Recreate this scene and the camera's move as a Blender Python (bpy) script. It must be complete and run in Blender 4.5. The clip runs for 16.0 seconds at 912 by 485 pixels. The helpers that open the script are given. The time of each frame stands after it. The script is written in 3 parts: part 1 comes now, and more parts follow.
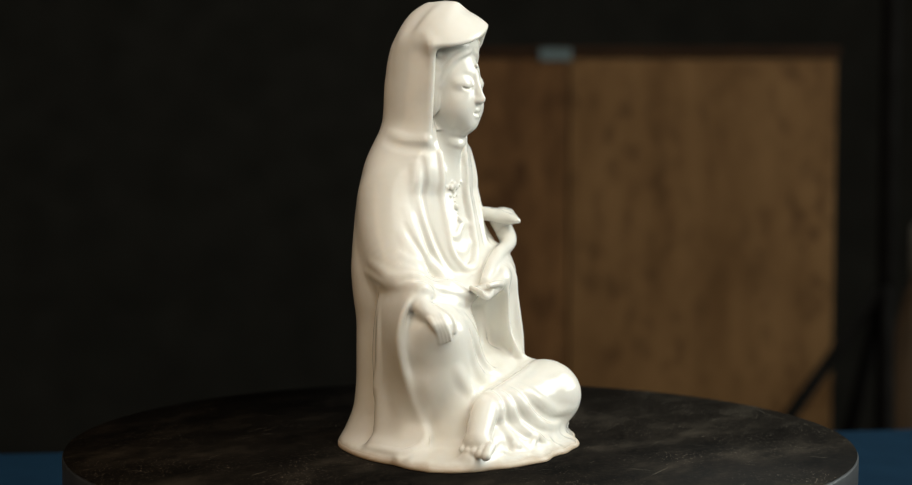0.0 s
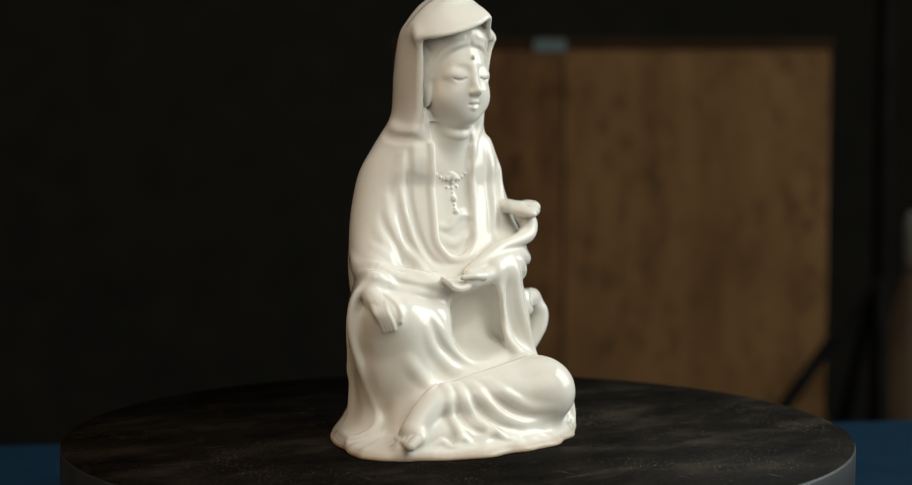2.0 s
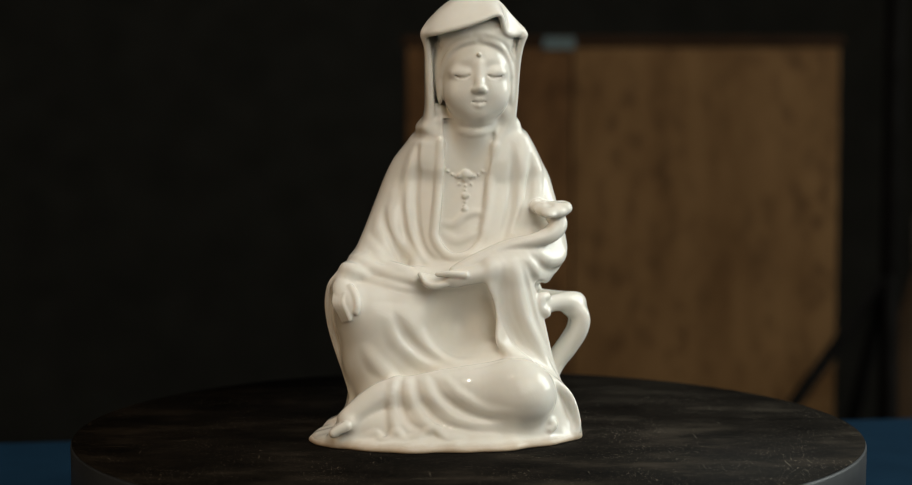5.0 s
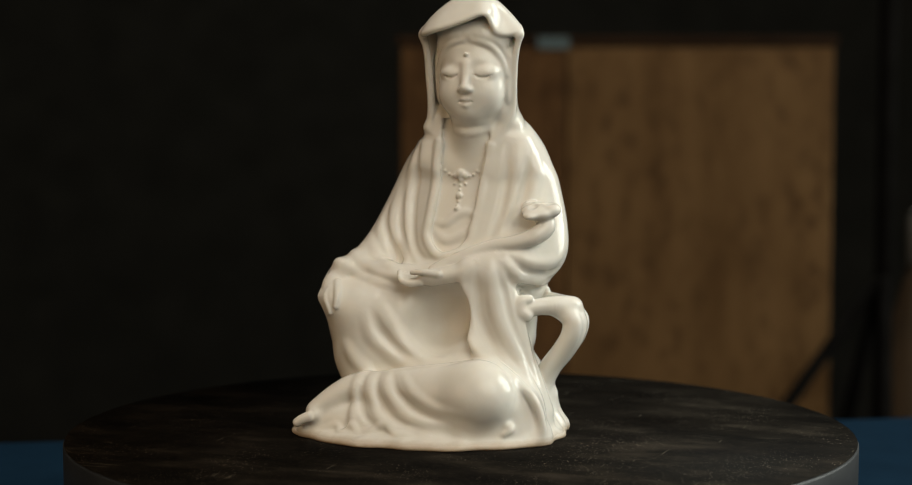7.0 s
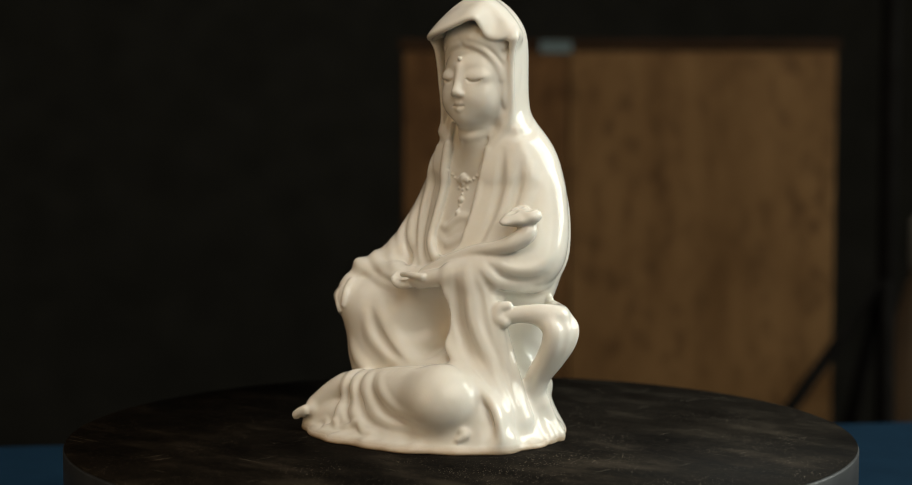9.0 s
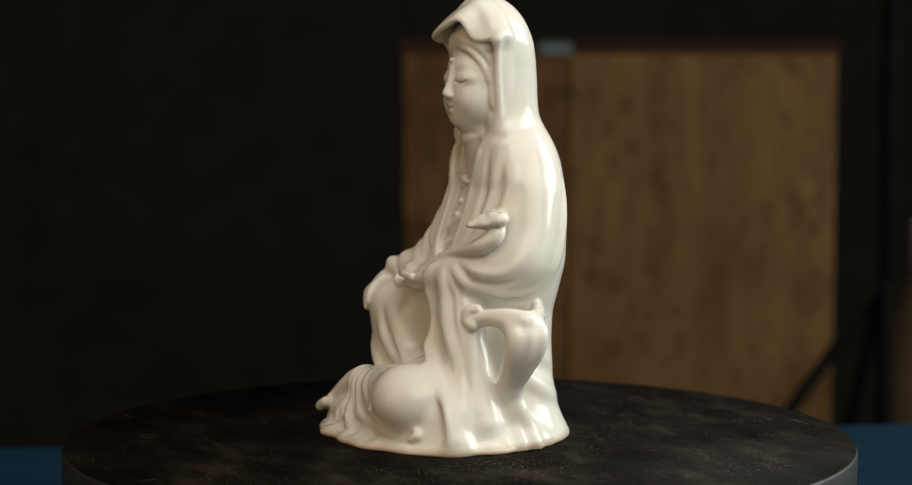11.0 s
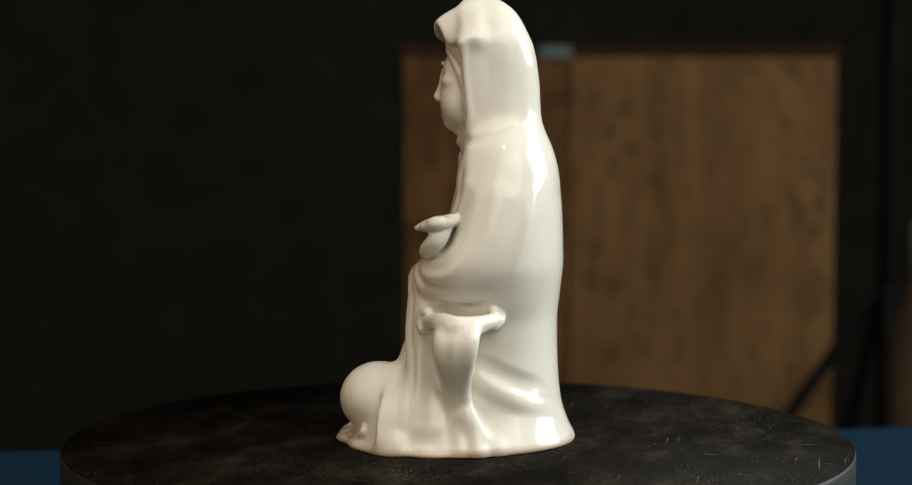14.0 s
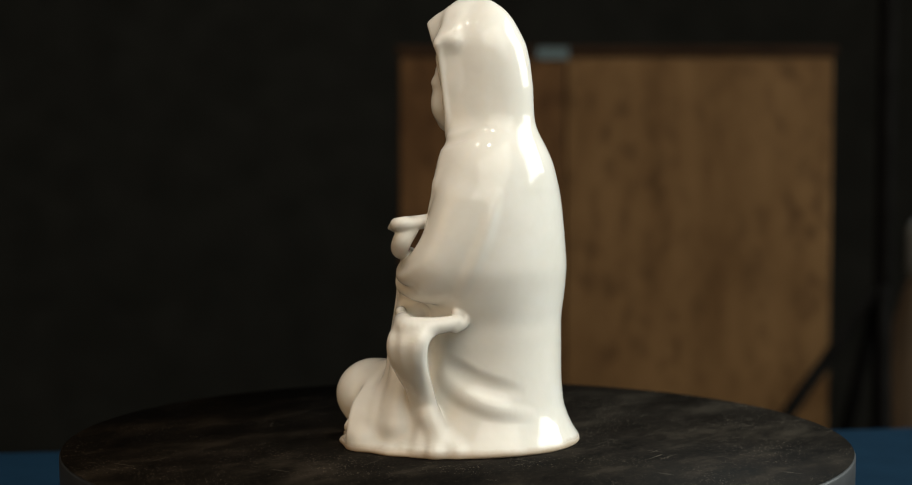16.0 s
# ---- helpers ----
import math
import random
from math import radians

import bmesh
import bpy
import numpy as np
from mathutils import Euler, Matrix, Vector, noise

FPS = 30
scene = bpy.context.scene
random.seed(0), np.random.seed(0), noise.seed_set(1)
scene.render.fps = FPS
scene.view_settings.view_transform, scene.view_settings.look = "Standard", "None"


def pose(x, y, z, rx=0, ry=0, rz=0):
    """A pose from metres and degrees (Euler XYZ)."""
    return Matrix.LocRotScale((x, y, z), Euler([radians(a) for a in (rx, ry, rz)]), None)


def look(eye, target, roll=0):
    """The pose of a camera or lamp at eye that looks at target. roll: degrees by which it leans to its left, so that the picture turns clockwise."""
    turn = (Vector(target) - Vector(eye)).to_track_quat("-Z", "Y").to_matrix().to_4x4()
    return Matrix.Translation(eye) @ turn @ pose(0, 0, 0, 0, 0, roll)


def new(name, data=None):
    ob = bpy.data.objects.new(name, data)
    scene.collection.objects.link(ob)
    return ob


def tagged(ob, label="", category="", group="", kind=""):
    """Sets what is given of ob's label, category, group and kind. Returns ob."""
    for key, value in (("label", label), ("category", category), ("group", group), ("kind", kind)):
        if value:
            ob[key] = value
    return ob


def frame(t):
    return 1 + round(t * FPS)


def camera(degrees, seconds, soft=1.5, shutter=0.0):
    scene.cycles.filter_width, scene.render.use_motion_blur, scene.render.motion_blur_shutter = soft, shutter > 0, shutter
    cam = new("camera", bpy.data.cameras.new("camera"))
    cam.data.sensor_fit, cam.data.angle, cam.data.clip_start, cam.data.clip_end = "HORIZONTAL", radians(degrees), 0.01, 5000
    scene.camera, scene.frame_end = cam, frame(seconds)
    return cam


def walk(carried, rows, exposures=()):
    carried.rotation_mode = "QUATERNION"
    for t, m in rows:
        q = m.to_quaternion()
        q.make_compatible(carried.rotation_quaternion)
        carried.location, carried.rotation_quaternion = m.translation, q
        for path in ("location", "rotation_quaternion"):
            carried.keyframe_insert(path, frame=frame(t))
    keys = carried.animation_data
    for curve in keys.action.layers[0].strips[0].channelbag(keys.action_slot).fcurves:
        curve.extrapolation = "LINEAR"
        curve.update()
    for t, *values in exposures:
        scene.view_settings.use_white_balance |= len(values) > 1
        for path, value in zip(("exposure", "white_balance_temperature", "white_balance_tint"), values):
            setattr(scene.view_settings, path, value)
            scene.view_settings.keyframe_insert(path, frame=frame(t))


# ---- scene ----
# Camera: a long lens about 1.25 m from a turntable, drifting slightly on its support.
cam = camera(26.02, 16.0, soft=1.0)
cam.data.dof.use_dof = True
cam.data.dof.focus_distance = 1.21
cam.data.dof.aperture_fstop = 5.0
SWAY = [(0, 0.0009, 4.58, -0.163), (0.5, -0.0003, 4.63, -0.147), (1, -0.0009, 4.72, -0.084), (1.5, -0.0007, 4.78, -0.074),
        (2, -0.0030, 4.83, 0.089), (2.5, -0.0057, 4.88, 0.222), (3, -0.0076, 4.91, 0.138), (3.5, -0.0085, 4.92, -0.044),
        (4, -0.0080, 4.91, -0.139), (6.5, -0.0008, 4.90, -0.112), (7, -0.0025, 4.91, -0.025), (7.5, -0.0033, 4.86, 0.015),
        (8, -0.0034, 4.82, 0.014), (8.5, -0.0019, 4.78, -0.057), (9, 0.0001, 4.79, -0.146), (11.5, 0.0022, 4.72, -0.194),
        (12, 0.0028, 4.70, -0.182), (12.5, 0.0039, 4.69, -0.278), (13, 0.0032, 4.66, -0.240), (13.5, 0.0030, 4.66, -0.227),
        (14, 0.0037, 4.65, -0.228), (14.5, 0.0038, 4.65, -0.235), (15, 0.0040, 4.63, -0.231), (15.5, 0.0030, 4.63, -0.210),
        (16, 0.0005, 4.61, -0.064)]  # seconds, sideways metres, degrees downwards, degrees to the right
walk(cam, [(t, pose(x, -1.2487, 0.2277, 90 - down, 0, -right)) for t, x, down, right in SWAY],
     [(0, 0.0, 6550, 10), (1, -0.1, 6500, 10), (2, -0.24, 6450, 10), (3.5, -0.26, 6450, 10), (7, -0.28, 6800, 10), (8, -0.24, 6850, 10), (9, -0.12, 6850, 10), (11.5, -0.05, 6650, 10), (16, 0.08, 6550, 10)])


# ---- light ----
world = bpy.data.worlds.new("studio_dark")
scene.world = world
world.use_nodes = True
world.node_tree.nodes["Background"].inputs[0].default_value = (0.75, 0.85, 1.0, 1)
world.node_tree.nodes["Background"].inputs[1].default_value = 0.014


def softbox(name, at, target, width, height, watts, colour):
    lamp = bpy.data.lights.new(name, "AREA")
    lamp.shape, lamp.size, lamp.size_y, lamp.energy, lamp.color = "RECTANGLE", width, height, watts, colour
    ob = new(name, lamp)
    ob.matrix_basis = look(at, target)
    return ob


softbox("softbox_key", (0.72, -1.05, 1.08), (0, 0, 0.13), 1.5, 1.2, 18.5, (1.0, 0.955, 0.84))
softbox("softbox_side", (2.1, 0.56, 1.15), (0, 0, 0.15), 1.3, 1.5, 52, (0.93, 1.0, 0.96))
softbox("softbox_warm", (-1.4, -1.0, 0.7), (0, 0, 0.13), 1.2, 1.2, 7.6, (1.0, 0.70, 0.41))
softbox("ceiling_spot", (-0.35, -0.55, 2.1), (0, 0, 0.15), 0.06, 0.06, 6, (1.0, 0.95, 0.88))
softbox("ceiling_spot", (0.35, -0.75, 2.1), (0, 0, 0.15), 0.06, 0.06, 4, (1.0, 0.95, 0.88))


# ---- materials ----
def shader(name):
    mat = bpy.data.materials.new(name)
    mat.use_nodes = True
    tree = mat.node_tree
    return mat, tree, tree.nodes["Principled BSDF"]


def link(tree, a, b):
    tree.links.new(a, b)


def noise_of(tree, scale, detail=4.0, rough=0.6, stretch=None):
    coord = tree.nodes.new("ShaderNodeTexCoord")
    source = coord.outputs["Object"]
    if stretch:
        mapping = tree.nodes.new("ShaderNodeMapping")
        mapping.inputs["Scale"].default_value = stretch
        link(tree, source, mapping.inputs["Vector"])
        source = mapping.outputs[0]
    tex = tree.nodes.new("ShaderNodeTexNoise")
    tex.inputs["Scale"].default_value, tex.inputs["Detail"].default_value, tex.inputs["Roughness"].default_value = scale, detail, rough
    link(tree, source, tex.inputs["Vector"])
    return tex.outputs["Fac"]


def ramp(tree, fac, stops):
    node = tree.nodes.new("ShaderNodeValToRGB")
    while len(node.color_ramp.elements) < len(stops):
        node.color_ramp.elements.new(0.5)
    for element, (at, colour) in zip(node.color_ramp.elements, stops):
        element.position, element.color = at, (*colour, 1)
    link(tree, fac, node.inputs[0])
    return node.outputs[0]


def mixed(tree, fac, a, b, mode="MIX"):
    node = tree.nodes.new("ShaderNodeMix")
    node.data_type, node.blend_type = "RGBA", mode
    for socket, value in ((node.inputs[0], fac), (node.inputs[6], a), (node.inputs[7], b)):
        if isinstance(value, (int, float)):
            socket.default_value = value
        elif isinstance(value, tuple):
            socket.default_value = (*value, 1)
        else:
            link(tree, value, socket)
    return node.outputs[2]


def bump(tree, bsdf, height, strength, distance):
    node = tree.nodes.new("ShaderNodeBump")
    node.inputs["Strength"].default_value, node.inputs["Distance"].default_value = strength, distance
    link(tree, height, node.inputs["Height"])
    link(tree, node.outputs[0], bsdf.inputs["Normal"])


def porcelain_material():
    mat, tree, bsdf = shader("white_glazed_porcelain")
    base = ramp(tree, noise_of(tree, 30), [(0.3, (0.78, 0.755, 0.69)), (0.7, (0.84, 0.82, 0.765))])
    specks = ramp(tree, noise_of(tree, 700, 2), [(0.80, (0, 0, 0)), (0.86, (1, 1, 1))])
    base = mixed(tree, specks, base, (0.5, 0.45, 0.36))
    # bare brownish clay at the foot, where the glaze ends
    coord = tree.nodes.new("ShaderNodeTexCoord")
    split = tree.nodes.new("ShaderNodeSeparateXYZ")
    link(tree, coord.outputs["Object"], split.inputs[0])
    add = tree.nodes.new("ShaderNodeMath")
    add.operation = "MULTIPLY_ADD"
    add.inputs[1].default_value = 0.004
    link(tree, noise_of(tree, 60), add.inputs[0])
    link(tree, split.outputs[2], add.inputs[2])
    foot = ramp(tree, add.outputs[0], [(0.0036, (1, 1, 1)), (0.0048, (0, 0, 0))])
    base = mixed(tree, foot, base, (0.42, 0.30, 0.18))
    link(tree, base, bsdf.inputs["Base Color"])
    link(tree, ramp(tree, foot, [(0, (0.045, 0.045, 0.045)), (1, (0.6, 0.6, 0.6))]), bsdf.inputs["Roughness"])
    bsdf.inputs["IOR"].default_value = 1.5
    bsdf.inputs["Specular IOR Level"].default_value = 0.33
    bsdf.inputs["Subsurface Weight"].default_value = 0.12
    bsdf.inputs["Subsurface Radius"].default_value = (0.004, 0.0032, 0.0025)
    bsdf.inputs["Subsurface Scale"].default_value = 1.0
    bump(tree, bsdf, noise_of(tree, 55, 2), 0.15, 0.002)
    return mat


def platter_material():
    mat, tree, bsdf = shader("worn_black_rubber")
    big = noise_of(tree, 11, 6, 0.68, (1, 2.0, 1))
    fine = noise_of(tree, 260, 3)
    tone = ramp(tree, big, [(0.38, (0.0045, 0.0041, 0.0037)), (0.52, (0.011, 0.0095, 0.0078)), (0.66, (0.031, 0.026, 0.020))])
    grit = ramp(tree, fine, [(0.52, (0, 0, 0)), (0.78, (0.5, 0.5, 0.5))])
    tone = mixed(tree, grit, tone, (0.032, 0.026, 0.020))
    # pale dust, thicker in patches, and thin scratches in two directions
    dust = ramp(tree, noise_of(tree, 620, 2), [(0.648, (0, 0, 0)), (0.695, (1, 1, 1))])
    patchy = ramp(tree, noise_of(tree, 14, 3), [(0.45, (0.06, 0.06, 0.06)), (0.66, (1, 1, 1))])
    dust = mixed(tree, 1.0, dust, patchy, "MULTIPLY")
    tone = mixed(tree, dust, tone, (0.30, 0.255, 0.20))
    for stretch, low in (((7, 260, 1), 0.715), ((170, 9, 1), 0.725)):
        lines = ramp(tree, noise_of(tree, 2.2, 2, 0.5, stretch), [(low, (0, 0, 0)), (low + 0.03, (0.7, 0.7, 0.7))])
        tone = mixed(tree, lines, tone, (0.13, 0.115, 0.09))
    link(tree, tone, bsdf.inputs["Base Color"])
    link(tree, ramp(tree, big, [(0.3, (0.5, 0.5, 0.5)), (0.7, (0.65, 0.65, 0.65))]), bsdf.inputs["Roughness"])
    bsdf.inputs["Specular IOR Level"].default_value = 0.02
    bump(tree, bsdf, fine, 0.15, 0.0005)
    return mat


def plain_material(name, low, high, scale, rough, relief=0.1, stretch=None, metal=0.0, shine=0.5):
    mat, tree, bsdf = shader(name)
    fac = noise_of(tree, scale, 6, 0.65, stretch)
    link(tree, ramp(tree, fac, [(0.3, low), (0.7, high)]), bsdf.inputs["Base Color"])
    bsdf.inputs["Roughness"].default_value, bsdf.inputs["Metallic"].default_value = rough, metal
    bsdf.inputs["Specular IOR Level"].default_value = shine
    bump(tree, bsdf, fac, relief, 0.002)
    return mat


def board_material(name, low, high, scale, stain):
    """Weathered board: soft upright grain, and columns of small dark stains."""
    mat, tree, bsdf = shader(name)
    fac = noise_of(tree, scale, 6, 0.65, (2.2, 1, 0.7))
    base = ramp(tree, fac, [(0.3, low), (0.7, high)])
    spots = ramp(tree, noise_of(tree, 30, 3, 0.6, (1.5, 1, 0.8)), [(0.50, (0, 0, 0)), (0.66, (0.75, 0.75, 0.75))])
    patchy = ramp(tree, noise_of(tree, 5, 3), [(0.38, (0.15, 0.15, 0.15)), (0.62, (1, 1, 1))])
    base = mixed(tree, mixed(tree, 1.0, spots, patchy, "MULTIPLY"), base, stain)
    link(tree, base, bsdf.inputs["Base Color"])
    bsdf.inputs["Roughness"].default_value, bsdf.inputs["Specular IOR Level"].default_value = 0.65, 0.06
    bump(tree, bsdf, fac, 0.1, 0.002)
    return mat


PORCELAIN = porcelain_material()
RUBBER = platter_material()
RIM = plain_material("grey_metal_rim", (0.016, 0.018, 0.020), (0.030, 0.033, 0.036), 40, 0.5, 0.05, None, 0.2)
BLUE = plain_material("blue_painted_board", (0.0055, 0.019, 0.038), (0.008, 0.027, 0.052), 25, 0.7, shine=0.03)
BLACK = plain_material("black_cloth", (0.0145, 0.014, 0.0117), (0.023, 0.022, 0.0185), 12, 0.95, shine=0.05)
WOOD = board_material("brown_plywood", (0.085, 0.044, 0.017), (0.165, 0.094, 0.040), 6, (0.045, 0.022, 0.009))
REDWOOD = board_material("reddish_plywood", (0.050, 0.023, 0.009), (0.135, 0.070, 0.028), 8, (0.022, 0.009, 0.004))
DARKWOOD = plain_material("dark_edge", (0.012, 0.006, 0.003), (0.03, 0.015, 0.007), 9, 0.7, shine=0.06)
PALE = plain_material("pale_cloth", (0.16, 0.17, 0.17), (0.28, 0.29, 0.28), 9, 0.8)
TAN = plain_material("tan_card", (0.08, 0.054, 0.032), (0.12, 0.08, 0.046), 9, 0.8)
LABEL = plain_material("bluish_paper", (0.045, 0.07, 0.075), (0.07, 0.105, 0.11), 20, 0.7)
STANDBLACK = plain_material("black_metal", (0.004, 0.0036, 0.0032), (0.007, 0.0065, 0.006), 30, 1.0, 0.1, shine=0.02)
FLOOR = plain_material("dark_concrete", (0.02, 0.02, 0.02), (0.04, 0.038, 0.035), 5, 0.8)


# ---- mesh helpers ----
def part(name, bm, material, parent=None, label=""):
    data = bpy.data.meshes.new(name)
    bm.to_mesh(data)
    bm.free()
    data.materials.append(material)
    ob = new(name, data)
    if parent:
        ob.parent = parent
    return tagged(ob, label)


def box_mesh(x0, x1, y0, y1, z0, z1, bevel=0.0):
    bm = bmesh.new()
    bmesh.ops.create_cube(bm, size=1)
    for v in bm.verts:
        v.co = Vector((x0 + (v.co.x + 0.5) * (x1 - x0), y0 + (v.co.y + 0.5) * (y1 - y0), z0 + (v.co.z + 0.5) * (z1 - z0)))
    if bevel:
        bmesh.ops.bevel(bm, geom=bm.edges[:], offset=bevel, segments=3, profile=0.5, affect="EDGES")
    return bm


def turned(profile, steps=192):
    """A solid of revolution round z, from (radius, height) pairs; the ends are closed."""
    bm = bmesh.new()
    rings = [[bm.verts.new((r * math.cos(a), r * math.sin(a), z)) for a in (2 * math.pi * i / steps for i in range(steps))] for r, z in profile]
    for low, high in zip(rings, rings[1:]):
        for i in range(steps):
            f = bm.faces.new((low[i], low[(i + 1) % steps], high[(i + 1) % steps], high[i]))
            f.smooth = True
    bm.faces.new(rings[0][::-1])
    bm.faces.new(rings[-1])
    return bm


def tube_mesh(a, b, radius, sides=20):
    bm = bmesh.new()
    a, b = Vector(a), Vector(b)
    bmesh.ops.create_cone(bm, cap_ends=True, segments=sides, radius1=radius, radius2=radius, depth=(b - a).length)
    bm.transform(Matrix.Translation((a + b) / 2) @ (b - a).to_track_quat("Z", "Y").to_matrix().to_4x4())
    for f in bm.faces:
        f.smooth = len(f.verts) == 4
    return bm


# ---- the setting ----
def setting():
    tagged(part("floor", box_mesh(-4, 4, -4, 3.4, -0.86, -0.80), FLOOR), "dark concrete studio floor", "floor", kind="structure")
    tagged(part("wall_north", box_mesh(-4, 4, 3.3, 3.4, -0.8, 2.4), BLACK), "black wall behind the set", "wall", kind="structure")
    tagged(part("wall_south", box_mesh(-4, 4, -4.1, -4, -0.8, 2.4), FLOOR), "dark studio wall", "wall", kind="structure")
    tagged(part("wall_east", box_mesh(4, 4.1, -4, 3.4, -0.8, 2.4), FLOOR), "dark studio wall", "wall", kind="structure")
    tagged(part("wall_west", box_mesh(-4.1, -4, -4, 3.4, -0.8, 2.4), BLACK), "black studio wall", "wall", kind="structure")
    tagged(part("ceiling", box_mesh(-4, 4, -4, 3.4, 2.4, 2.46), FLOOR), "dark studio ceiling", "ceiling", kind="structure")


def work_table():
    table = tagged(new("work_table"), "blue painted work table under the turntable", "table")
    top = box_mesh(-0.75, 0.75, -0.55, 0.389, -0.03, 0, 0.004)
    part("tabletop", top, BLUE, table)
    for x in (-0.68, 0.68):
        for y in (-0.48, 0.32):
            part("leg", box_mesh(x - 0.025, x + 0.025, y - 0.025, y + 0.025, -0.725, -0.03, 0.003), BLUE, table)
    table.matrix_basis = pose(0, 0.02, -0.075, 0, 0, 8.8)


def turntable():
    thing = tagged(new("turntable"), "round turntable with worn black rubber top and grey rim", "turntable")
    part("platter", turned([(0.2475, -0.0006), (0.2490, 0.0), (0.2492, 0.0002), (0.0005, 0.0002)][::1]), RUBBER, thing, "worn dusty black rubber top")
    part("rim", turned([(0.2385, -0.045), (0.2475, -0.045), (0.2497, -0.043), (0.25, -0.0016), (0.2494, -0.0004), (0.2470, -0.0002), (0.0005, -0.0004)]), RIM, thing, "grey metal rim")
    part("foot", turned([(0.15, -0.075), (0.16, -0.073), (0.16, -0.047), (0.15, -0.0455)]), RIM, thing)
    return thing


def wood_board():
    board = tagged(new("wood_board"), "brown plywood board standing behind the turntable", "board")
    part("panel", box_mesh(-0.068, 0.292, -0.009, 0.009, 0, 1.062, 0.003), WOOD, board)
    part("panel", box_mesh(-0.292, -0.070, -0.009, 0.008, 0, 1.062, 0.003), REDWOOD, board, "reddish darker panel")
    part("edge_strip", box_mesh(-0.297, 0.297, -0.011, 0.011, 1.064, 1.078, 0.002), DARKWOOD, board, "dark top edge")
    part("sticker", box_mesh(-0.108, -0.065, -0.0135, -0.0112, 1.060, 1.076), LABEL, board, "small bluish sticker")
    board.matrix_basis = pose(0.214, 1.43, -0.80, 0, 0, 0)


def tan_bottle():
    bottle = tagged(new("storage_bottle"), "tan bottle with a pale cap, standing in the dark", "bottle")
    part("body", turned([(0.072, 0.0), (0.078, 0.006), (0.078, 0.52), (0.074, 0.60), (0.062, 0.68), (0.046, 0.74), (0.036, 0.765)], 48), TAN, bottle)
    part("cap", turned([(0.037, 0.767), (0.039, 0.770), (0.039, 0.832), (0.032, 0.842)], 48), PALE, bottle, "pale cap")
    bottle.matrix_basis = pose(0.652, 1.43, -0.80)


def light_stand():
    stand = tagged(new("light_stand"), "black metal light stand beside the board", "stand")
    part("pole", tube_mesh((0, 0, 0.02), (0, 0, 1.9), 0.012), STANDBLACK, stand)
    for turn in (183, 95, -100):
        a = radians(turn)
        part("leg", tube_mesh((0, 0, 0.77), (0.55 * math.cos(a), 0.55 * math.sin(a), 0.010), 0.009), STANDBLACK, stand)
    stand.matrix_basis = pose(0.552, 1.30, -0.80)


setting()
work_table()
tan_bottle()
light_stand()
TURNTABLE = turntable()
wood_board()


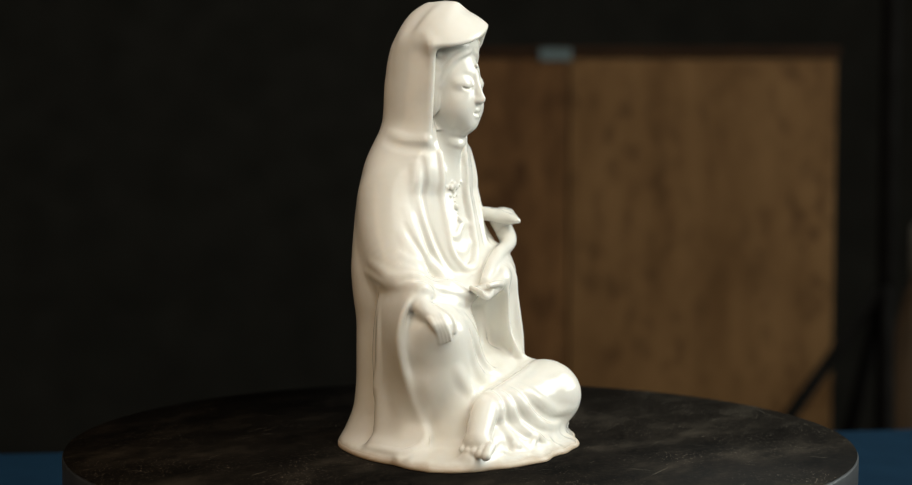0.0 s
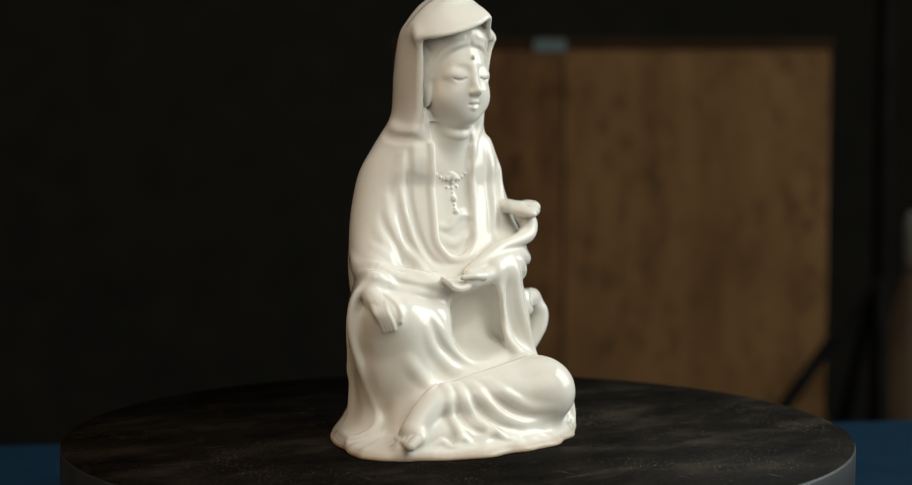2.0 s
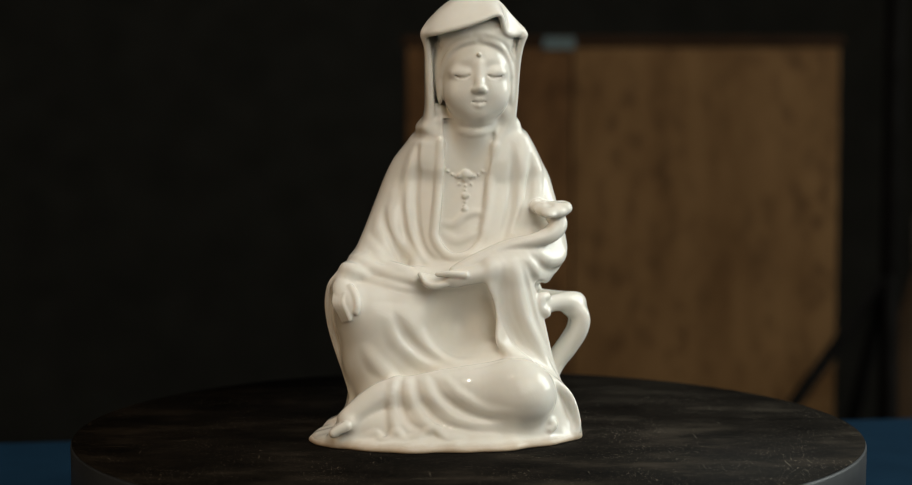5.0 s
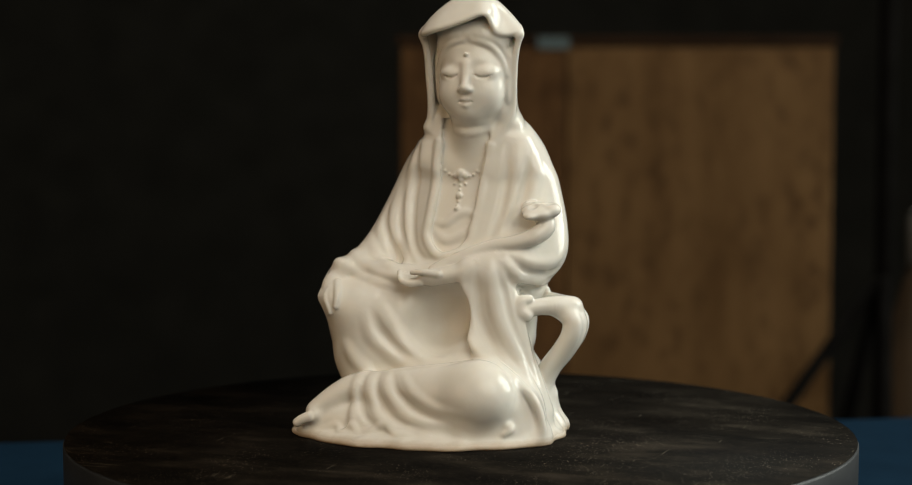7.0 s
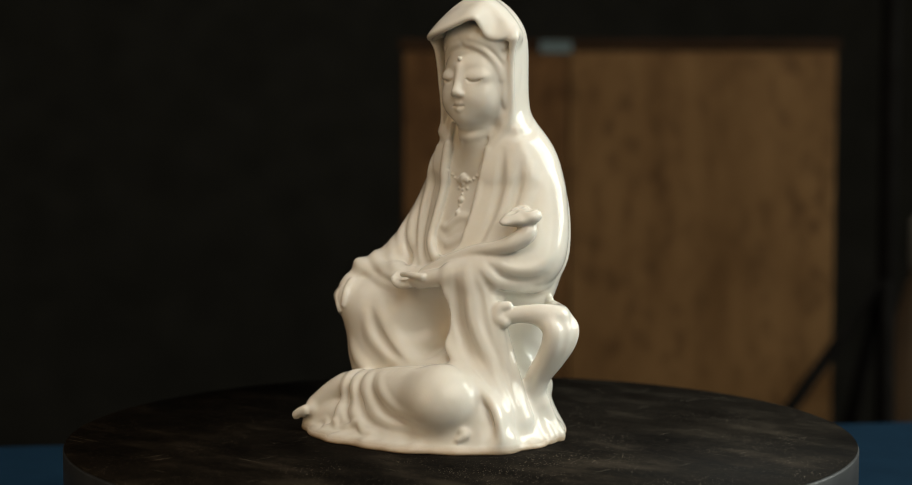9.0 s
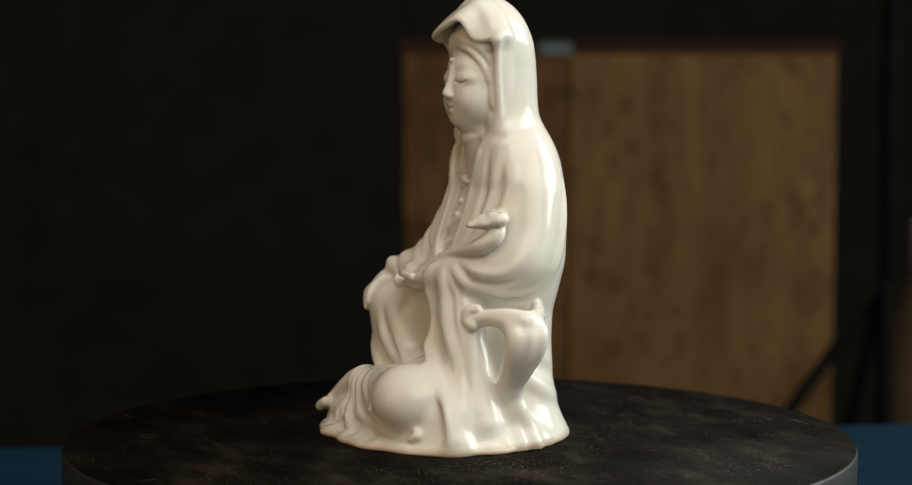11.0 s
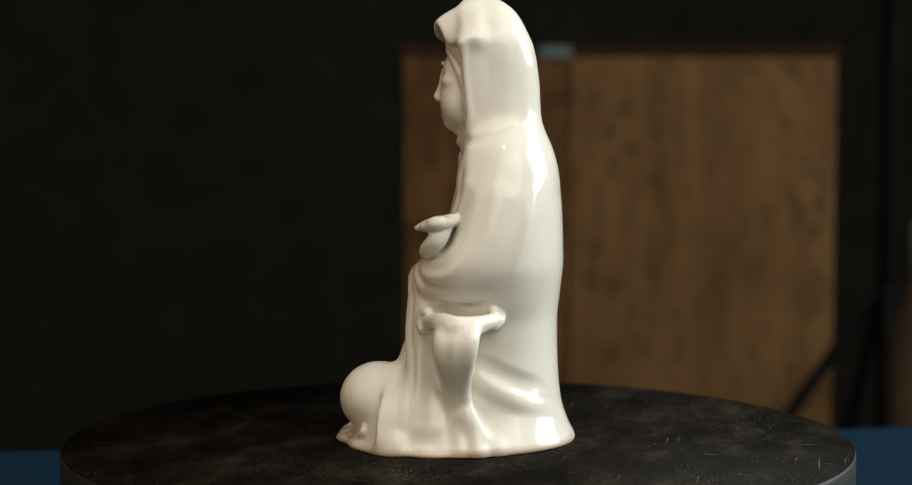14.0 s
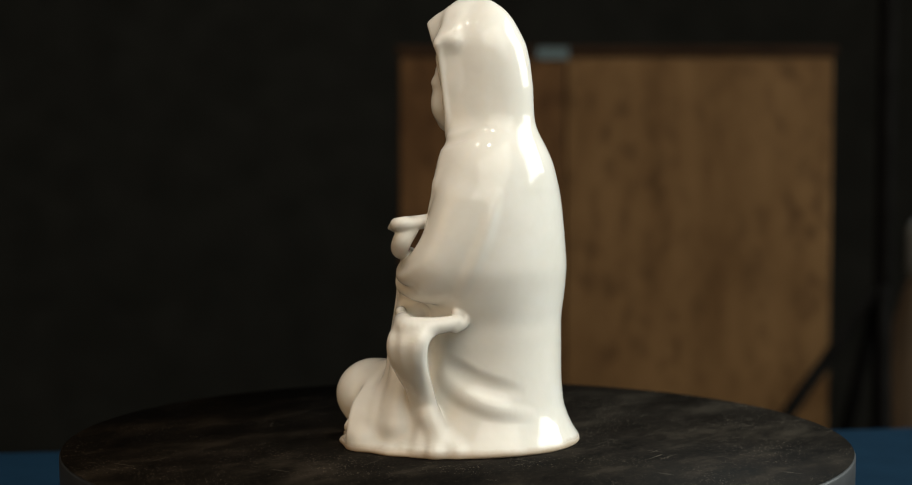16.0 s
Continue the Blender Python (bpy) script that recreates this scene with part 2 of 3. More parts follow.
# ---- the figure ----
class Clay:
    """A solid kept as signed distances, in millimetres, on a grid; shapes are melted on or carved out, then it is meshed."""

    def __init__(self, low, high, step):
        self.low, self.step = np.array(low, float), step
        self.axes = [np.arange(a, b, step, dtype=np.float32) for a, b in zip(low, high)]
        self.field = np.full([len(a) for a in self.axes], 40, np.float32)

    def region(self, low, high):
        cut = []
        for k in range(3):
            i = max(0, int((low[k] - self.low[k]) / self.step))
            j = min(len(self.axes[k]), int((high[k] - self.low[k]) / self.step) + 2)
            cut.append(slice(i, max(i, j)))
        x, y, z = (self.axes[k][cut[k]] for k in range(3))
        return tuple(cut), x[:, None, None], y[None, :, None], z[None, None, :]

    def melt(self, cut, d, k):
        f = self.field[cut]
        h = np.clip(0.5 + 0.5 * (f - d) / k, 0, 1)
        self.field[cut] = f + (d - f) * h - k * h * (1 - h)

    def carve(self, cut, d, k):
        f = self.field[cut]
        h = np.clip(0.5 + 0.5 * (f + d) / k, 0, 1)
        self.field[cut] = f + (-d - f) * (1 - h) + k * h * (1 - h)

    def egg(self, centre, radii, k=3.0, turn=(0, 0, 0), out=False):
        m = np.array(Euler([radians(a) for a in turn]).to_matrix().transposed(), np.float32)
        reach = max(radii) + k + 3
        cut, x, y, z = self.region([c - reach for c in centre], [c + reach for c in centre])
        x, y, z = x - centre[0], y - centre[1], z - centre[2]
        q = [(m[i, 0] * x + m[i, 1] * y + m[i, 2] * z) / radii[i] for i in range(3)]
        k0 = np.sqrt(q[0] ** 2 + q[1] ** 2 + q[2] ** 2)
        k1 = np.sqrt((q[0] / radii[0]) ** 2 + (q[1] / radii[1]) ** 2 + (q[2] / radii[2]) ** 2)
        d = k0 * (k0 - 1) / np.maximum(k1, 1e-6)
        (self.carve if out else self.melt)(cut, d, k)

    def tube(self, points, radii, k=3.0, out=False, smooth=6):
        pts, rad = curve(points, radii, smooth)
        reach = rad.max() + k + 3
        low, high = pts.min(0) - reach, pts.max(0) + reach
        cut, x, y, z = self.region(low, high)
        d = np.full(np.broadcast_shapes(x.shape, y.shape, z.shape), 40, np.float32)
        start = [c.start for c in cut]
        for a, b, r, s in zip(pts, pts[1:], rad, rad[1:]):
            big = max(r, s) + k + 3
            sub, sx, sy, sz = self.region(np.minimum(a, b) - big, np.maximum(a, b) + big)
            u = b - a
            t = np.clip(((sx - a[0]) * u[0] + (sy - a[1]) * u[1] + (sz - a[2]) * u[2]) / max(u @ u, 1e-6), 0, 1)
            e = np.sqrt((sx - a[0] - t * u[0]) ** 2 + (sy - a[1] - t * u[1]) ** 2 + (sz - a[2] - t * u[2]) ** 2) - (r + t * (s - r))
            at = tuple(slice(c.start - o, c.stop - o) for c, o in zip(sub, start))
            d[at] = np.minimum(d[at], e)
        (self.carve if out else self.melt)(cut, d, k)

    def sheet(self, one, two, thick, k=3.0, rows=24, belly=(0, 0, 0)):
        """A curved web between two curves, thick at both: rows of tubes melted together."""
        a, _ = curve(one, [1] * len(one), 8)
        b, _ = curve(two, [1] * len(two), 8)
        n = 2 + int(max(np.linalg.norm(np.diff(q, axis=0), axis=1).sum() for q in (a, b)) / 0.9)
        rows = max(rows, int(np.linalg.norm(resample(a, 9) - resample(b, 9), axis=1).max() / 0.9))
        a, b = resample(a, n), resample(b, n)
        reach = max(thick) + k + 3
        both = np.vstack([a, b, a + np.array(belly), b + np.array(belly)])
        cut, x, y, z = self.region(both.min(0) - reach, both.max(0) + reach)
        d = np.full(np.broadcast_shapes(x.shape, y.shape, z.shape), 40, np.float32)
        start = [c.start for c in cut]
        for i in range(rows + 1):
            w = i / rows
            line = a * (1 - w) + b * w + np.array(belly) * (4 * w * (1 - w))
            r = thick[0] * (1 - w) + thick[1] * w
            for p in line:
                sub, sx, sy, sz = self.region(p - r - 4, p + r + 4)
                e = np.sqrt((sx - p[0]) ** 2 + (sy - p[1]) ** 2 + (sz - p[2]) ** 2) - r
                at = tuple(slice(c.start - o, c.stop - o) for c, o in zip(sub, start))
                d[at] = np.minimum(d[at], e)
        self.melt(cut, d, k)

    def soften(self, times, low=-1e9, high=1e9, ramp_mm=12):
        """Evens out the surface between two heights."""
        z = self.axes[2]
        i, j = max(0, np.searchsorted(z, low) - 1), np.searchsorted(z, high)
        f = np.clip(self.field[:, :, i:j], -22, 22)
        for _ in range(times):
            for axis in range(3):
                g = np.swapaxes(f, 0, axis)
                mid = 0.5 * g[1:-1] + 0.25 * (g[:-2] + g[2:])
                g[1:-1] = mid
        w = np.clip(np.minimum(z[i:j] - low, high - z[i:j]) / ramp_mm, 0, 1).astype(np.float32)
        self.field[:, :, i:j] = self.field[:, :, i:j] * (1 - w) + f * w

    def sample(self, p):
        g = (np.asarray(p) - self.low) / self.step
        i = np.clip(np.floor(g).astype(int), 0, np.array(self.field.shape) - 2)
        f = g - i
        v = 0.0
        for a in (0, 1):
            for b in (0, 1):
                for c in (0, 1):
                    w = (f[0] if a else 1 - f[0]) * (f[1] if b else 1 - f[1]) * (f[2] if c else 1 - f[2])
                    v += w * self.field[i[0] + a, i[1] + b, i[2] + c]
        return v

    def drop(self, p):
        """The nearest place on the surface, and the way out of it."""
        p = np.array(p, float)
        n = np.array((0.0, -1, 0))
        for _ in range(12):
            v = self.sample(p)
            g = np.array([self.sample(p + e) - self.sample(p - e) for e in np.eye(3) * 1.2]) / 2.4
            size = np.linalg.norm(g)
            if size < 1e-4:
                break
            n = g / size
            p = p - n * np.clip(v / max(size, 0.4), -4, 4)
        return p, n

    def fold(self, points, width, rise, k=None, ends=True):
        """A ridge (rise above 0) or a furrow (below 0) laid along the surface."""
        fine, _ = curve(points, [1] * len(points), 7)
        blend = k or width * (1.25 if rise > 0 else 0.9)
        runs, last = [[]], None
        for q in fine:
            p, n = self.drop(q)
            if np.linalg.norm(p - q) > 13 or (last is not None and np.linalg.norm(p - last) > 9):
                runs.append([])
            else:
                runs[-1].append((p, n))
            last = p
        for run in runs:
            if len(run) < 4:
                continue
            centres, radii = [], []
            for i, (p, n) in enumerate(run):
                w = i / (len(run) - 1)
                swell = math.sin(math.pi / 2 * min(1.0, 2.4 * min(w, 1 - w))) if ends else 1.0
                r = width * (0.7 + 0.3 * swell)
                lift = abs(rise) * swell - 0.45 * blend * (1 - swell)
                centres.append(p - n * (r - lift) if rise > 0 else p + n * (r - lift))
                radii.append(r)
            self.tube(centres, radii, blend, rise < 0, 1)

    def mesh(self, name, polish=2):
        f = self.field
        inside = f < 0
        nx, ny, nz = f.shape
        count = np.zeros((nx - 1, ny - 1, nz - 1), np.int8)
        for a in (0, 1):
            for b in (0, 1):
                for c in (0, 1):
                    count += inside[a:nx - 1 + a, b:ny - 1 + b, c:nz - 1 + c]
        cells = np.argwhere((count > 0) & (count < 8))
        index = np.full(count.shape, -1, np.int32)
        index[tuple(cells.T)] = np.arange(len(cells))
        corners = [(a, b, c) for a in (0, 1) for b in (0, 1) for c in (0, 1)]
        value = np.stack([f[cells[:, 0] + a, cells[:, 1] + b, cells[:, 2] + c] for a, b, c in corners], 1)
        total, hits = np.zeros((len(cells), 3)), np.zeros(len(cells))
        for i, p in enumerate(corners):
            for j, q in enumerate(corners):
                if j > i and sum(abs(s - t) for s, t in zip(p, q)) == 1:
                    v, w = value[:, i], value[:, j]
                    cross = (v < 0) != (w < 0)
                    t = np.where(cross, v / np.where(cross, v - w, 1), 0)
                    total += np.where(cross[:, None], np.array(p) + t[:, None] * (np.array(q) - np.array(p)), 0)
                    hits += cross
        verts = (cells + total / hits[:, None]) * self.step + self.low
        quads = []
        for axis in range(3):
            lo, hi = [slice(None)] * 3, [slice(None)] * 3
            lo[axis], hi[axis] = slice(0, -1), slice(1, None)
            s, e = inside[tuple(lo)], inside[tuple(hi)]
            b, c = (axis + 1) % 3, (axis + 2) % 3
            at = np.argwhere(s != e)
            at = at[(at[:, b] > 0) & (at[:, c] > 0) & (at[:, b] < f.shape[b] - 1) & (at[:, c] < f.shape[c] - 1)]
            db, dc = np.eye(3, dtype=int)[b], np.eye(3, dtype=int)[c]
            quad = np.stack([index[tuple((at - o).T)] for o in (db + dc, dc, 0 * db, db)], 1)
            flip = ~s[tuple(at.T)]
            quad[flip] = quad[flip][:, ::-1]
            quads.append(quad)
        quads = np.vstack(quads)
        pairs = np.vstack([quads[:, [0, 1]], quads[:, [1, 2]], quads[:, [2, 3]], quads[:, [3, 0]]])
        n = len(verts)
        degree = np.maximum(np.bincount(pairs[:, 0], minlength=n) + np.bincount(pairs[:, 1], minlength=n), 1)
        for i in range(2 * polish):
            mean = np.stack([np.bincount(pairs[:, 0], verts[pairs[:, 1], k], n) + np.bincount(pairs[:, 1], verts[pairs[:, 0], k], n) for k in range(3)], 1) / degree[:, None]
            verts = verts + (mean - verts) * (0.55 if i % 2 == 0 else -0.50)
        data = bpy.data.meshes.new(name)
        data.vertices.add(n)
        data.vertices.foreach_set("co", (verts / 1000).astype(np.float32).ravel())
        data.loops.add(len(quads) * 4)
        data.loops.foreach_set("vertex_index", quads.astype(np.int32).ravel())
        data.polygons.add(len(quads))
        data.polygons.foreach_set("loop_start", np.arange(0, len(quads) * 4, 4, dtype=np.int32))
        data.polygons.foreach_set("use_smooth", np.ones(len(quads), bool))
        data.update(calc_edges=True)
        data.validate()
        return data


def curve(points, radii, steps):
    """A smooth curve through the points, with its radii."""
    p = np.array(points, float)
    r = np.array(radii if isinstance(radii, (list, tuple)) else [radii] * len(p), float)
    if len(r) != len(p):
        r = np.interp(np.linspace(0, 1, len(p)), np.linspace(0, 1, len(r)), r)
    q = np.column_stack([p, r])
    if len(q) < 3 or steps <= 1:
        return q[:, :3], q[:, 3]
    q = np.vstack([2 * q[0] - q[1], q, 2 * q[-1] - q[-2]])
    made = []
    for i in range(1, len(q) - 2):
        a, b, c, d = q[i - 1:i + 3]
        for t in np.arange(0, 1, 1 / steps):
            made.append(0.5 * (2 * b + (c - a) * t + (2 * a - 5 * b + 4 * c - d) * t * t + (3 * b - a - 3 * c + d) * t ** 3))
    made.append(q[-2])
    made = np.array(made)
    return made[:, :3], np.maximum(made[:, 3], 0.3)


def resample(p, n):
    along = np.concatenate([[0], np.cumsum(np.linalg.norm(np.diff(p, axis=0), axis=1))])
    return np.stack([np.interp(np.linspace(0, along[-1], n), along, p[:, k]) for k in range(3)], 1)


def shape_rows(z, rows, soft=8):
    """Interpolates rows of (height, values...) at the heights z."""
    table = np.array(rows, float)
    fine = np.linspace(table[0, 0] - 20, table[-1, 0] + 20, 800)
    wide = max(3, int(soft / (fine[1] - fine[0]))) | 1
    bell = np.hanning(wide + 2)[1:-1]
    made = []
    for k in range(1, table.shape[1]):
        v = np.pad(np.interp(fine, table[:, 0], table[:, k]), wide // 2, mode="edge")
        made.append(np.interp(z, fine, np.convolve(v, bell / bell.sum(), "valid")).astype(np.float32))
    return made


def column(clay, rows, k, power=2.0):
    """A rounded upright body: rows of height, centre x, y and half widths x, y."""
    low, high = rows[0][0], rows[-1][0]
    cut, x, y, z = clay.region((-120, -120, low - 24), (120, 120, high + 24))
    cx, cy, a, b = shape_rows(z, rows, 18)
    q = (np.abs((x - cx) / a) ** power + np.abs((y - cy) / b) ** power) ** (1 / power)
    d = (q - 1) * np.minimum(a, b) * 0.95
    d = np.maximum(d, np.maximum(low - z, z - high))
    clay.melt(cut, d, k)


HEAD = pose(-1.4, 21.1, 0, 0, 0, 12)


def head(x, y, z):
    """From the head's own space (x to its left, y backwards) into the figure's."""
    return tuple(HEAD @ Vector((x, y, z)))


FACE = pose(4.9, 17.6, 0, 0, 0, 3)


def face(x, y, z):
    """From the face's own space into the figure's."""
    return tuple(FACE @ Vector((x, y, z)))


def sculpt_plinth(c):
    """The low, uneven slab on which the figure sits."""
    cut, x, y, z = c.region((-125, -105, -3), (100, 95, 26))
    px, py = x + 12, y + 2
    ang = np.degrees(np.arctan2(py, px))
    turn = [-180, -160, -140, -120, -100, -80, -60, -40, -20, 0, 20, 40, 60, 80, 100, 120, 140, 160, 180]
    span = [80, 96, 93, 85, 79, 77, 80, 82, 87, 82, 76, 74, 73, 73, 72, 72, 72, 75, 80]
    r = np.interp(ang, turn, span).astype(np.float32)
    wave = 1.3 * np.sin(np.radians(ang) * 9 + 0.6) + 0.9 * np.sin(np.radians(ang) * 17 + 2)
    rho = np.sqrt(px ** 2 + py ** 2)
    edge = (rho - r - wave * (ang < 20)) * 0.9 + np.maximum(z - 3, 0) * 0.45
    ragged = np.sin(np.radians(ang) * 23) + 0.8 * np.sin(np.radians(ang) * 37 + rho * 0.11 + 1)
    top = z - (4.5 + np.clip(r - rho, 0, 60) * 0.22 + 0.3 * ragged * np.clip((30 - ang) / 30, 0, 1) * (np.abs(ang) < 175))
    h = np.clip(0.5 + 0.5 * (edge - top) / 5, 0, 1)
    d = top + (edge - top) * h + 5 * h * (1 - h)
    c.melt(cut, np.maximum(d, -z).astype(np.float32), 2)


def sculpt_body(c):
    # cloak over the back and shoulders
    column(c, [(1, -6, 20, 64, 54), (8, -7, 19, 62, 52), (15, -7, 19, 57, 49), (24, -7, 19, 53, 46), (40, -7, 23, 50, 40), (60, -8, 25, 49, 37), (80, -7, 25, 50, 37),
               (95, -5, 26, 55, 38), (112, -2, 27.5, 58, 39), (130, 0, 29.5, 56, 37), (149, 1.5, 32, 52.5, 34), (160, 2, 33, 50, 32), (170, 2.5, 32, 47, 31.5), (178, 2.5, 32.5, 44, 29.5),
               (186, 3, 32, 39, 27), (194, 3, 31, 31, 23), (204, 2.5, 29, 14, 12)], 6)
    # right arm, under the cloak, down to the wrist
    c.tube([(-32, 31, 160), (-42, 25, 138), (-54, 14, 116), (-66, -2, 104), (-75, -13, 101)], [18, 18, 16, 11, 7.5], 8)
    # cloak across the lap
    c.tube([(-64, -6, 101), (-44, -12, 98), (-20, -12, 97), (6, -5, 102)], [8, 9.5, 9.5, 12], 7)
    # left arm and its sleeve
    c.tube([(40, 28, 155), (46, 24, 130), (47, 14, 114), (34, -4, 109), (14, -20, 106)], [14, 16, 17, 15, 8.5], 8)
    # hanging sleeve of the left arm
    c.tube([(26, -12, 98), (33, -12, 72), (40, -10, 45), (48, -8, 15)], [13, 13, 13, 16], 8)
    c.sheet([(11, -24, 108), (11, -28, 92), (14, -30, 67), (23.5, -31, 55), (42, -33, 43), (60, -35.5, 29), (66, -36, 12), (64, -37, 4)],
            [(30, -10, 105), (33, -9, 90), (36, -8, 72), (42, -6, 55), (48, -7, 40), (53, -9, 26), (55, -12, 12), (56, -14, 4)], (2.4, 6), 4)
    # hanging sleeve of the right arm
    c.sheet([(-77, -14, 105), (-86, -12, 98), (-89, -9, 88), (-88.5, -7, 74), (-84, -8, 56), (-77, -10, 38), (-74, -15, 23), (-80, -19, 12), (-90, -8, 5)],
            [(-58, 8, 106), (-60, 12, 98), (-62, 14, 88), (-62, 16, 70), (-62, 16, 54), (-63, 14, 38), (-64, 14, 22), (-66, 14, 12), (-70, 16, 5)], (2.2, 10), 4)


def sculpt_legs(c):
    # raised right knee, its thigh and shin under the robe
    c.tube([(-8, 6, 62), (-34, -6, 72), (-58, -15, 75)], [27, 23, 19], 8)
    c.tube([(-58, -15, 75), (-57, -16, 55), (-54, -19, 35), (-54, -24, 12)], [19, 18, 17, 18], 6)
    c.tube([(-68, -3, 84), (-65, -3, 50), (-63, -5, 8)], [11, 11, 13], 6)
    c.egg((-48, -11, 57), (33, 23, 38.5), 6, (0, 14, 14))
    # lap
    c.tube([(-30, -8, 48), (-5, -12, 42), (24, -16, 38)], [24, 22, 18], 8)
    # hollow between the thigh, the belly and the hanging sleeve
    c.egg((-5, -35, 74), (18, 29, 23), 10, (0, 12, 0), True)
    # left leg lying across
    c.egg((-67, -15, 76), (18, 17.5, 19), 8)
    c.egg((28.5, -46.5, 30), (22.5, 22.5, 20.5), 8)
    c.tube([(26, -45, 30), (8, -45, 29.5), (-18, -45, 29), (-44, -46, 30)], [20.5, 19, 16, 11], 9)
    c.tube([(30, -40, 12), (-5, -50, 10), (-40, -54, 10)], [16, 16, 12], 8)
    # cloth spread between the knee and the hanging sleeve
    c.tube([(20, -52, 5), (44, -42, 6), (60, -28, 6)], [9, 9, 9], 5)
    c.tube([(41, -52, 10), (45, -50, 14.5), (50, -50, 12), (47, -53, 9)], [2.2, 2.4, 2.4, 2.0], 1.2)
    c.egg((45, -35, 14), (13, 12, 17), 6)
    c.tube([(-40, -48, 12), (-62, -50, 11), (-82, -52, 6)], [12, 11, 7], 5)
    # left foot, its sole to the front, the toes on the ground
    c.tube([(-46, -45, 33), (-56, -47.5, 31), (-66, -50, 25), (-76, -53, 17)], [9, 8.4, 8.0, 7.4], 3)
    c.egg((-77, -54, 15), (6, 9.5, 5.5), 3, (0, 30, 10))


def hood_space(c):
    """The region of the hood, in the head's own space, with the hood's section at each height."""
    m = HEAD.inverted()
    cut, x, y, z = c.region((-60, -30, 145), (75, 80, 285))
    xh = m[0][0] * x + m[0][1] * y + m[0][3]
    yh = m[1][0] * x + m[1][1] * y + m[1][3]
    cx, a, b, f = shape_rows(z, [(172, 4, 37, 34.5, 2), (184, 4, 33, 33, 8), (195, 4, 30.5, 32, 13), (204, 2.5, 27.5, 31.5, 14), (225, 2.5, 27.5, 30.5, 15), (241, 3, 27.5, 28.5, 15), (252, 3.5, 27, 26, 15),
                                 (260, 4, 24.5, 22, 15), (267, 4.5, 19.5, 18.5, 14), (273, 4.5, 13.5, 14, 13), (277, 4.5, 8, 9, 10), (280, 4.5, 2, 2, 4)])
    return cut, z, xh, yh, cx, a, b, f


BRIM = [(-27.3, 4, 252), (-22, -6, 252.5), (-13, -12, 254.5), (-2, -13.5, 257.5), (8, -12.5, 261), (15, -10.5, 264), (19.2, -8, 264), (21, -5, 259), (22.7, -2.2, 254), (26, 1, 252), (31, 5, 251.8), (36.4, 9.5, 252)]


def sculpt_hood_mass(c):
    cut, z, xh, yh, cx, a, b, f = hood_space(c)
    _, x, y, _ = c.region((-60, -30, 145), (75, 80, 285))
    side = (np.sqrt(((xh - cx) / a) ** 2 + (np.maximum(yh + 2, 0) / (b + 2)) ** 2) - 1) * np.minimum(a, b)
    # the front edge lies in one upright plane, leaning forward a little towards the top
    plane = 11.3 - np.maximum(z - 207, 0) * 0.10 + 0.09 * (x - 4) - y
    d = np.maximum(np.maximum(side, plane), np.maximum(172 - z, z - 280))
    c.melt(cut, d.astype(np.float32), 14)


def sculpt_brim(c):
    """The front of the hood, swelling out over the brow and dipping in a turned fold."""
    crown = [(-21, 16, 259), (-15, 14, 266), (-8, 13, 271), (0, 13, 274), (4, 13, 274), (8, 13, 273.5), (12, 13, 272.5), (16, 14, 270), (20, 15, 267), (24, 16, 263), (28, 17, 259), (31, 18, 254)]
    c.sheet(BRIM, crown, (2.2, 4.0), 6, 24, (0, 0, 2.6))
    # sides of the hood, from its front edges back to the head
    c.sheet([(-27, 5.5, 252), (-25, 7.5, 240), (-24.2, 8.8, 229), (-23, 10.4, 207), (-24.5, 12, 193)], [(-17, 28, 254), (-17.5, 28, 240), (-17.5, 28, 229), (-17, 28, 209), (-14, 28, 200)], (1.8, 3.5), 7, 24, (-1.0, 0, 0))
    c.sheet([(34.6, 10.5, 252), (31.4, 11.6, 240), (30, 12.4, 229), (28.8, 14.2, 207), (25, 13.2, 195)], [(19, 30, 254), (19, 32, 240), (19, 32, 229), (20, 32, 207), (21, 30, 197)], (1.6, 3.5), 6, 24, (0, 0, 0))
    c.soften(9, 240, 300)
    c.soften(5, 176, 250)


HOOD_EDGE = [(190, -24, 26, 12), (207, -23.2, 30.4, 11), (229, -24.4, 32, 10), (240, -25.2, 33.4, 8.5), (252, -27.2, 36.2, 7), (270, -27.2, 36.2, 7)]  # height, x of both edges, y


